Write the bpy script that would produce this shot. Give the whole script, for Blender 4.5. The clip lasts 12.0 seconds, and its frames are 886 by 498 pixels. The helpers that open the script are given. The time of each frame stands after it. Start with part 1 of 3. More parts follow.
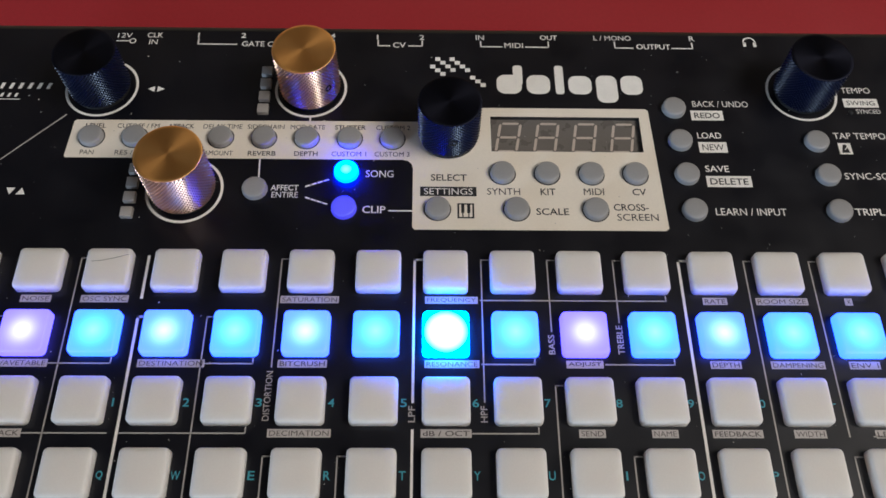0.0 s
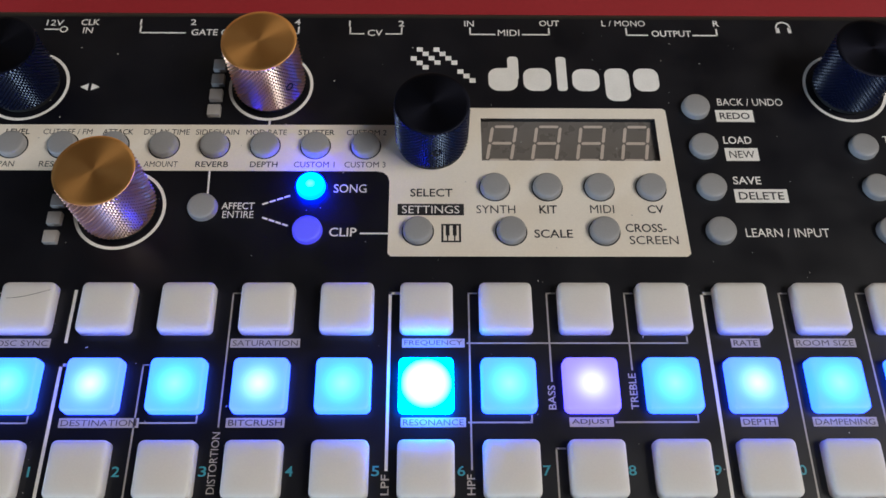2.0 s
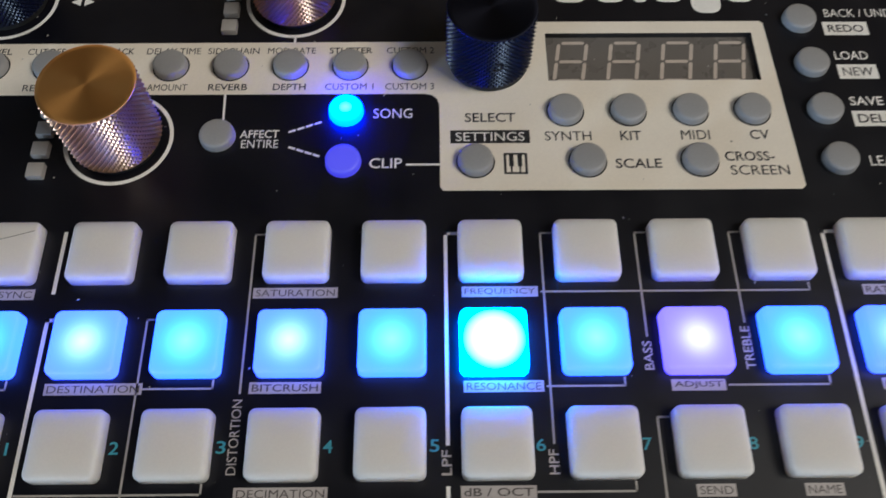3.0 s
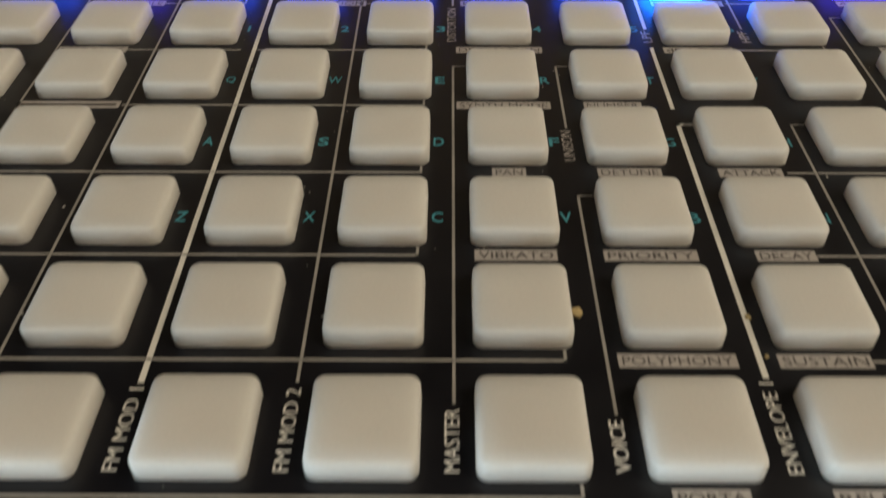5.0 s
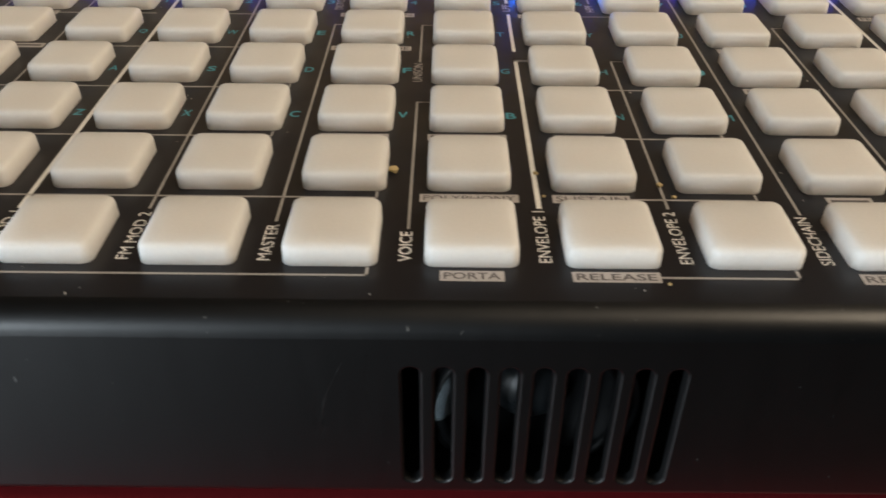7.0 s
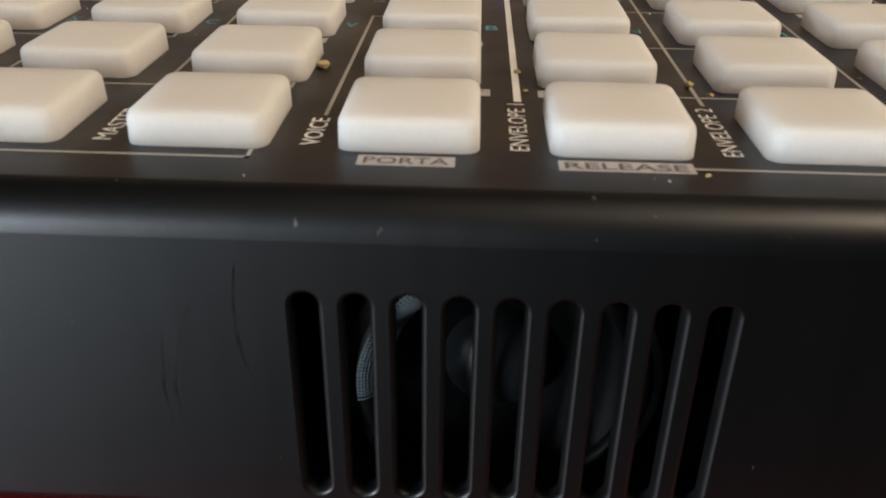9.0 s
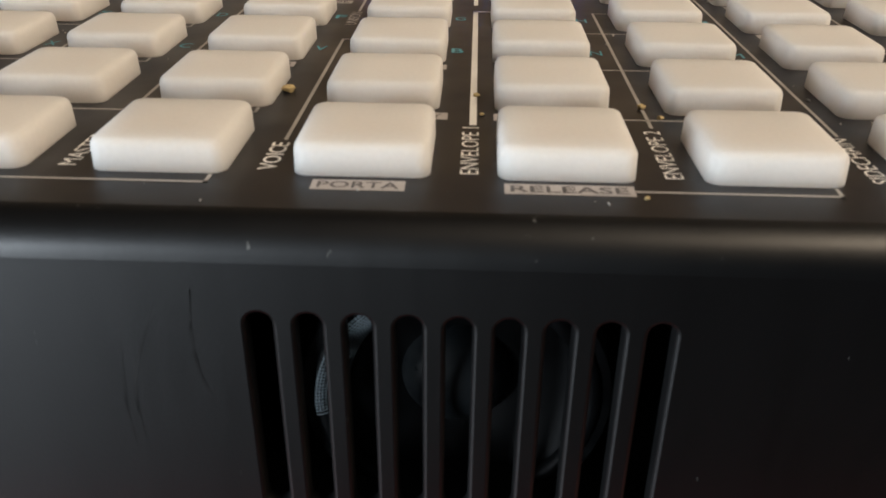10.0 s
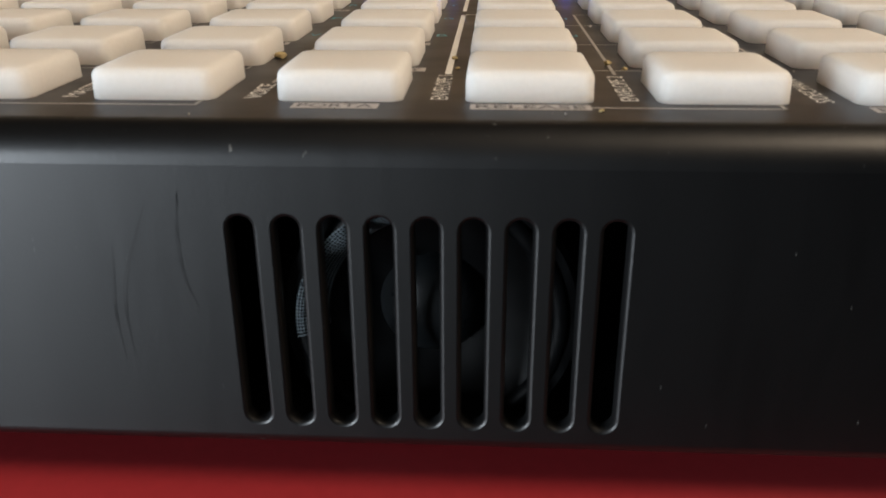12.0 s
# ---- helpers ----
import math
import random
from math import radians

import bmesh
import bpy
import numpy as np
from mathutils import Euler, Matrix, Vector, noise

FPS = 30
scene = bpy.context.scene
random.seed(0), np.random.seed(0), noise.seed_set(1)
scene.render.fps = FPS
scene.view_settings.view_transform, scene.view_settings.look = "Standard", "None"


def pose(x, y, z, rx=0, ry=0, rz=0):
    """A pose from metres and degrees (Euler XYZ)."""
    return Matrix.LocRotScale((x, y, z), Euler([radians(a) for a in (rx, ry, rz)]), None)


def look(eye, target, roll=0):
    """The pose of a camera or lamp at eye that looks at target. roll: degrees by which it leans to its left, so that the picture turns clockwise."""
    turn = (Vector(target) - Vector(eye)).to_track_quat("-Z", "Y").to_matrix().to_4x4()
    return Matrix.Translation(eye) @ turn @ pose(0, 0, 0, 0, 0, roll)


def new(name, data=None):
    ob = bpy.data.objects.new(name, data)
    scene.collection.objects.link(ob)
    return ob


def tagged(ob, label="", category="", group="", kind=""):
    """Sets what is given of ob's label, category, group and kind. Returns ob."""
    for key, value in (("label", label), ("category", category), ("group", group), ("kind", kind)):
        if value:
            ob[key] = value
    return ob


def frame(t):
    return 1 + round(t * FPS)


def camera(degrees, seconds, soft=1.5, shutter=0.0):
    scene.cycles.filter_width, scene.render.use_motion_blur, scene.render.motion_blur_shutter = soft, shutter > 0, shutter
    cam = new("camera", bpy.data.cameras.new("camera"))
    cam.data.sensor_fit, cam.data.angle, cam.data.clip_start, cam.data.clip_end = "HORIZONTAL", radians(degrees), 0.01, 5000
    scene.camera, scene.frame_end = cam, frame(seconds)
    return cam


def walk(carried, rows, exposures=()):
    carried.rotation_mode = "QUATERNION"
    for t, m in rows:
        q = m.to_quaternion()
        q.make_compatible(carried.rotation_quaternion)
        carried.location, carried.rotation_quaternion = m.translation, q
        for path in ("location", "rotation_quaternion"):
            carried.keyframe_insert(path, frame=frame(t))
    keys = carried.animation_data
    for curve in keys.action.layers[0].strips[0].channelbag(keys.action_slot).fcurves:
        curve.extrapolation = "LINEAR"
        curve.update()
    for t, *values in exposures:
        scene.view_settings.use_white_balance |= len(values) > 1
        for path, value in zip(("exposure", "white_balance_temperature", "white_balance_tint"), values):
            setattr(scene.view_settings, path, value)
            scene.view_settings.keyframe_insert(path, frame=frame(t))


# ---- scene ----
cam = camera(55.9, 12.0, shutter=0.3)
cam.data.dof.use_dof, cam.data.dof.focus_distance, cam.data.dof.aperture_fstop = True, 0.15, 110.0
EXPOSURES = [(0, -0.14, 5750, 9), (2.5, -0.2, 5650, 8), (4.5, -0.58, 6650, -1), (5, -0.54, 7150, 4), (5.5, -0.38, 7250, 7), (6, -0.2, 7200, 8), (9, -0.08, 7100, 11), (12, -0.02, 7200, 12)]
PATH = [
    (0, (0.12401, 0.02637, 0.21196), (0.12570, 0.07418, 0.12415), 2.10),
    (0.5, (0.12609, 0.03696, 0.20330), (0.12793, 0.08389, 0.11502), 2.35),
    (1, (0.12996, 0.04386, 0.19939), (0.13169, 0.08928, 0.11032), 2.22),
    (1.5, (0.12898, 0.04809, 0.19779), (0.13064, 0.09311, 0.10852), 2.03),
    (2, (0.12877, 0.05313, 0.19057), (0.13029, 0.09741, 0.10092), 1.84),
    (2.5, (0.12615, 0.05752, 0.17754), (0.12824, 0.10096, 0.08749), 2.49),
    (2.7, (0.12392, 0.05872, 0.17017), (0.12565, 0.10135, 0.07973), 1.86),
    (4.3, (0.09128, -0.00518, 0.10989), (0.09046, 0.06322, 0.03695), -1.20),
    (4.5, (0.08900, -0.01558, 0.10514), (0.08806, 0.05417, 0.03349), -0.80),
    (5, (0.08802, -0.04203, 0.10110), (0.08734, 0.03115, 0.03295), -0.18),
    (5.5, (0.08227, -0.06286, 0.08660), (0.08211, 0.01383, 0.02242), 0.32),
    (6, (0.08005, -0.07027, 0.08719), (0.07961, 0.00894, 0.02615), 0.23),
    (6.5, (0.09285, -0.07343, 0.08997), (0.09230, 0.00686, 0.03036), 0.25),
    (7, (0.10879, -0.07500, 0.08945), (0.10875, 0.00605, 0.03087), 0.52),
    (7.2, (0.11356, -0.07555, 0.08714), (0.11307, 0.00550, 0.02857), 0.35),
    (8.8, (0.11788, -0.06118, 0.05927), (0.11580, 0.02570, 0.00980), 1.29),
    (9, (0.11681, -0.05816, 0.05702), (0.11367, 0.02920, 0.00846), 0.81),
    (9.5, (0.11661, -0.05899, 0.05645), (0.11285, 0.02871, 0.00856), 0.72),
    (10, (0.12056, -0.05971, 0.05891), (0.11742, 0.02822, 0.01139), 0.55),
    (10.5, (0.12060, -0.05830, 0.05951), (0.11689, 0.02986, 0.01245), 0.43),
    (11, (0.12072, -0.05914, 0.05301), (0.11660, 0.02978, 0.00746), 0.14),
    (11.5, (0.12488, -0.06508, 0.04958), (0.12014, 0.02605, 0.00866), -0.15),
    (12, (0.12475, -0.06918, 0.04855), (0.11937, 0.02294, 0.01001), -0.28),
]
walk(cam, [(t, look(eye, target, roll)) for t, eye, target, roll in PATH], exposures=EXPOSURES)

# ---- daylight through the window, warm room ----
world = bpy.data.worlds.new("sky")
scene.world = world
world.use_nodes = True
wn = world.node_tree.nodes
sky = wn.new("ShaderNodeTexSky")
sky.sky_type, sky.sun_disc, sky.sun_elevation, sky.sun_rotation = "NISHITA", False, radians(35), radians(200)
world.node_tree.links.new(sky.outputs[0], wn["Background"].inputs[0])
wn["Background"].inputs[1].default_value = 0.1


def area_lamp(name, eye, target, sx, sy, watts, colour):
    data = bpy.data.lights.new(name, "AREA")
    data.shape, data.size, data.size_y, data.energy, data.color = "RECTANGLE", sx, sy, watts, colour
    ob = new(name, data)
    ob.matrix_world = look(eye, target)
    return ob


area_lamp("window_daylight", (-2.22, -2.45, 0.08), (0.1, 0.0, 0.05), 0.88, 1.35, 168, (0.70, 0.84, 1.0))
# Added warm fill from overhead; its source is unseen.
area_lamp("added_overhead_light", (1.2, -0.25, 1.66), (0.15, 0.05, 0.0), 1.1, 1.1, 52, (1.0, 0.86, 0.70))

# ---- materials ----
MM = 0.001
H = 33.0          # height of the top panel over the table, mm
PITCH = 16.0      # pad spacing, mm


def tree(name):
    mat = bpy.data.materials.new(name)
    mat.use_nodes = True
    return mat, mat.node_tree.nodes, mat.node_tree.links, mat.node_tree.nodes["Principled BSDF"]


def surface(name, colour, rough=0.5, metal=0.0, vary=0.12, grain=900.0, blotch=60.0, bump=0.15, depth=0.00005, spec=0.5, rvary=0.15):
    """A paint, plastic or metal with grain and blotches of two sizes."""
    mat, n, l, b = tree(name)
    b.inputs["Metallic"].default_value = metal
    b.inputs["Specular IOR Level"].default_value = spec
    fine, wide = n.new("ShaderNodeTexNoise"), n.new("ShaderNodeTexNoise")
    fine.inputs["Scale"].default_value, wide.inputs["Scale"].default_value = grain, blotch
    fine.inputs["Detail"].default_value = wide.inputs["Detail"].default_value = 4
    geo = n.new("ShaderNodeNewGeometry")
    for t in (fine, wide):
        l.new(geo.outputs["Position"], t.inputs["Vector"])
    add = n.new("ShaderNodeMath")
    add.operation = "ADD"
    l.new(fine.outputs["Fac"], add.inputs[0]), l.new(wide.outputs["Fac"], add.inputs[1])
    mix = n.new("ShaderNodeMapRange")
    mix.inputs["From Min"].default_value, mix.inputs["From Max"].default_value = 0.6, 1.4
    mix.inputs["To Min"].default_value, mix.inputs["To Max"].default_value = 1 - vary, 1 + vary
    l.new(add.outputs[0], mix.inputs["Value"])
    mul = n.new("ShaderNodeVectorMath")
    mul.operation = "SCALE"
    mul.inputs[0].default_value = colour
    l.new(mix.outputs[0], mul.inputs["Scale"])
    l.new(mul.outputs[0], b.inputs["Base Color"])
    rr = n.new("ShaderNodeMapRange")
    rr.inputs["From Min"].default_value, rr.inputs["From Max"].default_value = 0.3, 0.7
    rr.inputs["To Min"].default_value, rr.inputs["To Max"].default_value = max(0.03, rough - rvary), min(1.0, rough + rvary)
    l.new(wide.outputs["Fac"], rr.inputs["Value"]), l.new(rr.outputs[0], b.inputs["Roughness"])
    bp = n.new("ShaderNodeBump")
    bp.inputs["Strength"].default_value, bp.inputs["Distance"].default_value = bump, depth
    l.new(fine.outputs["Fac"], bp.inputs["Height"]), l.new(bp.outputs[0], b.inputs["Normal"])
    return mat


def glowing(name, edge, mid, core, gain, spread=0.0):
    """Milky silicone over a light-emitting diode: brightest over the diode, weaker to the rim."""
    mat, n, l, b = tree(name)
    b.inputs["Base Color"].default_value = (0.10, 0.12, 0.16, 1)
    b.inputs["Roughness"].default_value = 0.5
    co, ln, rp = n.new("ShaderNodeTexCoord"), n.new("ShaderNodeVectorMath"), n.new("ShaderNodeValToRGB")
    flat = n.new("ShaderNodeVectorMath")
    flat.operation, flat.inputs[1].default_value = "MULTIPLY", (1 / 0.0085, 1 / 0.0085, 0)
    ln.operation = "LENGTH"
    l.new(co.outputs["Object"], flat.inputs[0]), l.new(flat.outputs[0], ln.inputs[0]), l.new(ln.outputs["Value"], rp.inputs[0])
    e = rp.color_ramp.elements
    rp.color_ramp.interpolation = "B_SPLINE"
    most = [max(v) for v in zip(edge, mid, core)]
    part_of = lambda c: (*[v / m for v, m in zip(c, most)], 1)
    e[0].position, e[0].color = spread, part_of(core)
    e[1].position, e[1].color = 0.72, part_of(edge)
    e.new(spread + 0.36).color = part_of(mid)
    up = n.new("ShaderNodeVectorMath")
    up.operation, up.inputs[1].default_value = "MULTIPLY", most
    l.new(rp.outputs[0], up.inputs[0]), l.new(up.outputs[0], b.inputs["Emission Color"])
    b.inputs["Emission Strength"].default_value = gain
    return mat


def brushed(name, colour, rough):
    """Turned metal with rings round the axis."""
    mat, n, l, b = tree(name)
    b.inputs["Base Color"].default_value, b.inputs["Metallic"].default_value = (*colour, 1), 1.0
    b.inputs["Anisotropic"].default_value = 0.6
    tan = n.new("ShaderNodeTangent")
    tan.direction_type, tan.axis = "RADIAL", "Z"
    l.new(tan.outputs[0], b.inputs["Tangent"])
    co, ln = n.new("ShaderNodeTexCoord"), n.new("ShaderNodeVectorMath")
    flat = n.new("ShaderNodeVectorMath")
    flat.operation, flat.inputs[1].default_value = "MULTIPLY", (1, 1, 0)
    ln.operation = "LENGTH"
    l.new(co.outputs["Object"], flat.inputs[0]), l.new(flat.outputs[0], ln.inputs[0])
    noi = n.new("ShaderNodeTexNoise")
    noi.noise_dimensions = "1D"
    noi.inputs["Scale"].default_value, noi.inputs["Detail"].default_value = 5000, 3
    l.new(ln.outputs["Value"], noi.inputs["W"])
    rr = n.new("ShaderNodeMapRange")
    rr.inputs["To Min"].default_value, rr.inputs["To Max"].default_value = rough - 0.12, rough + 0.12
    l.new(noi.outputs["Fac"], rr.inputs["Value"]), l.new(rr.outputs[0], b.inputs["Roughness"])
    bp = n.new("ShaderNodeBump")
    bp.inputs["Strength"].default_value, bp.inputs["Distance"].default_value = 0.12, 0.00003
    l.new(noi.outputs["Fac"], bp.inputs["Height"]), l.new(bp.outputs[0], b.inputs["Normal"])
    return mat


black_paint = surface("black powder-coated metal", (0.0014, 0.0016, 0.0019), 0.46, vary=0.25, grain=2600, blotch=90, bump=0.26, depth=0.00004, spec=0.40, rvary=0.05)


def wear(mat, rough):
    """Upright finger smears and pale scuffs on the case."""
    n, l = mat.node_tree.nodes, mat.node_tree.links
    b = n["Principled BSDF"]
    geo, mp, smear, scuff = n.new("ShaderNodeNewGeometry"), n.new("ShaderNodeMapping"), n.new("ShaderNodeTexNoise"), n.new("ShaderNodeTexNoise")
    mp.inputs["Scale"].default_value = (330, 330, 45)
    smear.inputs["Scale"].default_value, smear.inputs["Detail"].default_value, smear.inputs["Distortion"].default_value = 1.0, 3, 0.6
    scuff.inputs["Scale"].default_value, scuff.inputs["Detail"].default_value = 1.0, 2
    rub = n.new("ShaderNodeMapping")
    rub.inputs["Scale"].default_value, rub.inputs["Rotation"].default_value = (1300, 1300, 330), (0, 0.15, 0)
    l.new(geo.outputs["Position"], mp.inputs[0]), l.new(mp.outputs[0], smear.inputs["Vector"]), l.new(geo.outputs["Position"], rub.inputs[0]), l.new(rub.outputs[0], scuff.inputs["Vector"])
    r = n.new("ShaderNodeMapRange")
    r.inputs["From Min"].default_value, r.inputs["From Max"].default_value = 0.42, 0.72
    r.inputs["To Min"].default_value, r.inputs["To Max"].default_value = rough + 0.012, rough - 0.028
    l.new(smear.outputs["Fac"], r.inputs["Value"]), l.new(r.outputs[0], b.inputs["Roughness"])
    k = n.new("ShaderNodeMapRange")
    k.inputs["From Min"].default_value, k.inputs["From Max"].default_value = 0.73, 0.78
    l.new(scuff.outputs["Fac"], k.inputs["Value"])
    mix = n.new("ShaderNodeMix")
    mix.data_type = "RGBA"
    l.new(k.outputs[0], mix.inputs["Factor"])
    l.new(b.inputs["Base Color"].links[0].from_socket, mix.inputs["A"])
    mix.inputs["B"].default_value = (0.10, 0.10, 0.095, 1)
    l.new(mix.outputs["Result"], b.inputs["Base Color"])


wear(black_paint, 0.37)


def sheen(mat, strength, rough):
    """A broad satin sheen with short tails on top of the paint's own gloss."""
    n, l = mat.node_tree.nodes, mat.node_tree.links
    gloss, both = n.new("ShaderNodeBsdfGlossy"), n.new("ShaderNodeAddShader")
    gloss.distribution = "BECKMANN"
    gloss.inputs["Color"].default_value, gloss.inputs["Roughness"].default_value = (strength, strength, strength, 1), rough
    l.new(n["Principled BSDF"].inputs["Normal"].links[0].from_socket, gloss.inputs["Normal"])
    l.new(n["Principled BSDF"].outputs[0], both.inputs[0]), l.new(gloss.outputs[0], both.inputs[1])
    l.new(both.outputs[0], n["Material Output"].inputs["Surface"])


sheen(black_paint, 0.0145, 0.55)
black_panel = surface("black printed panel", (0.0026, 0.0028, 0.006), 0.40, vary=0.25, grain=4000, blotch=90, bump=0.2, depth=0.00002, spec=0.46, rvary=0.07)
cream_ink = surface("cream printed panel", (0.80, 0.735, 0.63), 0.45, vary=0.05, grain=2500, blotch=60, bump=0.1, depth=0.00002)
white_ink = surface("white ink", (0.84, 0.82, 0.78), 0.5, vary=0.08, grain=3000, blotch=300, bump=0.1, depth=0.00001)
grey_ink = surface("grey ink", (0.46, 0.425, 0.41), 0.5, vary=0.08, grain=3000, blotch=300, bump=0.1, depth=0.00001)
line_ink = surface("thin grey line ink", (0.40, 0.38, 0.36), 0.5, vary=0.08, grain=3000, blotch=300, bump=0.1, depth=0.00001)
dark_ink = surface("black ink", (0.02, 0.02, 0.022), 0.45, vary=0.1, grain=3000, blotch=300, bump=0.1, depth=0.00001)
label_ink = surface("faded grey-brown ink", (0.085, 0.074, 0.072), 0.5, vary=0.1, grain=3000, blotch=300, bump=0.1, depth=0.00001)
teal_ink = surface("teal ink", (0.06, 0.30, 0.38), 0.5, vary=0.1, grain=3000, blotch=300, bump=0.1, depth=0.00001)
silicone = surface("milky white silicone", (0.73, 0.69, 0.645), 0.72, vary=0.035, grain=2500, blotch=110, bump=0.12, depth=0.00003, spec=0.28)
for m in (silicone,):
    bs = m.node_tree.nodes["Principled BSDF"]
    bs.inputs["Subsurface Weight"].default_value, bs.inputs["Subsurface Scale"].default_value = 1.0, 0.008
    bs.inputs["Subsurface Radius"].default_value = (1.0, 0.95, 0.95)
button_rubber = surface("frosted grey silicone", (0.285, 0.283, 0.285), 0.5, vary=0.06, grain=2500, blotch=160, bump=0.1, depth=0.00003)
led_plastic = surface("unlit grey diffuser", (0.38, 0.36, 0.34), 0.45, vary=0.06, grain=2500, blotch=160, bump=0.1, depth=0.00003)
gold_top = brushed("turned gold metal", (0.96, 0.50, 0.15), 0.42)
gold_side = surface("knurled gold metal", (0.60, 0.36, 0.22), 0.32, 1.0, vary=0.06, grain=2500, blotch=900, bump=0.08, depth=0.00001, rvary=0.04)
black_top = brushed("turned black metal", (0.014, 0.015, 0.024), 0.5)
# Blue in the black base stands in for the pads' glow on the grip.
black_side = surface("knurled black metal with blue glow tint", (0.004, 0.006, 0.02), 0.32, 0.0, vary=0.06, grain=2500, blotch=900, bump=0.08, depth=0.00001, rvary=0.04, spec=0.22)
slot_edge = surface("dull cut edge of black metal", (0.0014, 0.0016, 0.0019), 0.6, vary=0.2, grain=2600, blotch=90, bump=0.2, depth=0.00003, spec=0.3)
# Near-black base colour stands in for shade in hollows, holes and gaps.
hole_black = surface("near-black shade of hollows", (0.004, 0.004, 0.004), 0.7, vary=0.2)
smear_film = surface("dull smear on black paint", (0.002, 0.002, 0.002), 0.42, vary=0.3, grain=3000, blotch=400, bump=0.1, depth=0.00001, spec=0.52)
rubber = surface("black rubber", (0.02, 0.02, 0.02), 0.7, vary=0.15)
# Dark display glass; lighter brown-grey base carries the room's reflection.
display_face = surface("smoked display face with reflection in its colour", (0.15, 0.137, 0.125), 0.3, vary=0.06, grain=3000, blotch=200, bump=0.05, depth=0.00001)
segment_ink = surface("unlit display segment", (0.54, 0.47, 0.41), 0.4, vary=0.06, grain=3000, blotch=200, bump=0.05, depth=0.00001)
# Loudspeaker colours darkened to carry the shade inside the hollow.
shaded_cone = surface("speaker cone darkened for shade", (0.003, 0.0035, 0.004), 0.5, spec=0.2, vary=0.2, grain=3000, blotch=300)
shaded_cap = surface("speaker dome darkened for shade", (0.015, 0.018, 0.020), 0.38, spec=0.4, vary=0.15, grain=3000, blotch=300)
mesh_metal = surface("woven screen", (0.31, 0.37, 0.40), 0.45, 0.0, vary=0.2, grain=3000, blotch=300)
red_top = surface("red satin tabletop", (0.33, 0.023, 0.029), 0.42, vary=0.10, grain=700, blotch=9, bump=0.15, depth=0.00008)
wall_paint = surface("warm beige wall paint", (0.74, 0.50, 0.29), 0.85, vary=0.05, grain=300, blotch=3, bump=0.2, depth=0.0004)
dark_wall = surface("dark brown wall paint", (0.040, 0.038, 0.037), 0.85, vary=0.06, grain=300, blotch=3, bump=0.2, depth=0.0004)
ceiling_paint = surface("grey-beige ceiling paint", (0.12, 0.105, 0.09), 0.9, vary=0.04, grain=300, blotch=3, bump=0.2, depth=0.0004)
floor_wood = surface("dark brown floor", (0.030, 0.023, 0.018), 0.5, vary=0.2, grain=200, blotch=8, bump=0.2, depth=0.0003)
frame_white = surface("white window paint", (0.78, 0.77, 0.74), 0.4, vary=0.04, grain=300, blotch=6)
crumb_mat = surface("yellow crumb", (0.52, 0.40, 0.20), 0.7, vary=0.3, grain=5000, blotch=900)
dust_mat = surface("pale dust", (0.45, 0.43, 0.40), 0.9, vary=0.3, grain=5000, blotch=900)
hair_mat = surface("dark hair", (0.03, 0.025, 0.02), 0.5, vary=0.2)

azure = glowing("azure lit silicone", (0.22, 0.60, 6.8), (0.12, 0.80, 5.4), (0.65, 2.6, 4.8), 1.0)
blue = glowing("blue lit silicone", (0.26, 0.50, 6.8), (0.20, 0.68, 5.4), (1.5, 2.5, 4.8), 1.0)
violet = glowing("violet lit silicone", (0.48, 0.32, 5.0), (0.56, 0.42, 5.0), (2.0, 1.9, 5.0), 1.0, 0.0)
cyan = glowing("bright cyan lit silicone", (0.0, 7.5, 58.0), (1.3, 11.5, 54.0), (5.0, 17.0, 54.0), 1.0, 0.13)
dim_violet = glowing("dim violet lit button", (0.05, 0.03, 0.8), (0.05, 0.03, 0.8), (0.06, 0.04, 0.9), 1.0)
lamp_blue = glowing("blue lit button", (0.0, 0.2, 120.0), (0.0, 0.4, 120.0), (1.8, 5.5, 120.0), 1.0)


# ---- mesh helpers (millimetres in, metres out) ----
def finish(bm, name, smooth=True):
    bmesh.ops.recalc_face_normals(bm, faces=bm.faces)
    bmesh.ops.scale(bm, vec=(MM, MM, MM), verts=bm.verts)
    for f in bm.faces:
        f.smooth = smooth
    me = bpy.data.meshes.new(name)
    bm.to_mesh(me)
    bm.free()
    if smooth:
        me.set_sharp_from_angle(angle=radians(38))
    return me


def part(name, bm, material, parent, label="", at=(0, 0, 0), smooth=True):
    me = bm if isinstance(bm, bpy.types.Mesh) else finish(bm, name, smooth)
    if not me.materials:
        me.materials.append(material)
    ob = new(name, me)
    ob.parent = parent
    ob.location = [v * MM for v in at]
    return tagged(ob, label)


def box(bm, x0, x1, y0, y1, z0, z1, bevel=0.0):
    m = Matrix.LocRotScale(((x0 + x1) / 2, (y0 + y1) / 2, (z0 + z1) / 2), None, (x1 - x0, y1 - y0, z1 - z0))
    made = bmesh.ops.create_cube(bm, size=1.0, matrix=m)["verts"]
    if bevel:
        bmesh.ops.bevel(bm, geom=list({e for v in made for e in v.link_edges}), offset=bevel, segments=2, profile=0.6, affect="EDGES")
    return bm


def outline(w, d, r, steps=4):
    """A rounded rectangle round the origin, anticlockwise."""
    pts = []
    for cx, cy, a in ((w / 2 - r, d / 2 - r, 0), (-w / 2 + r, d / 2 - r, 90), (-w / 2 + r, -d / 2 + r, 180), (w / 2 - r, -d / 2 + r, 270)):
        for k in range(steps + 1):
            t = radians(a + 90 * k / steps)
            pts.append((cx + r * math.cos(t), cy + r * math.sin(t)))
    return pts


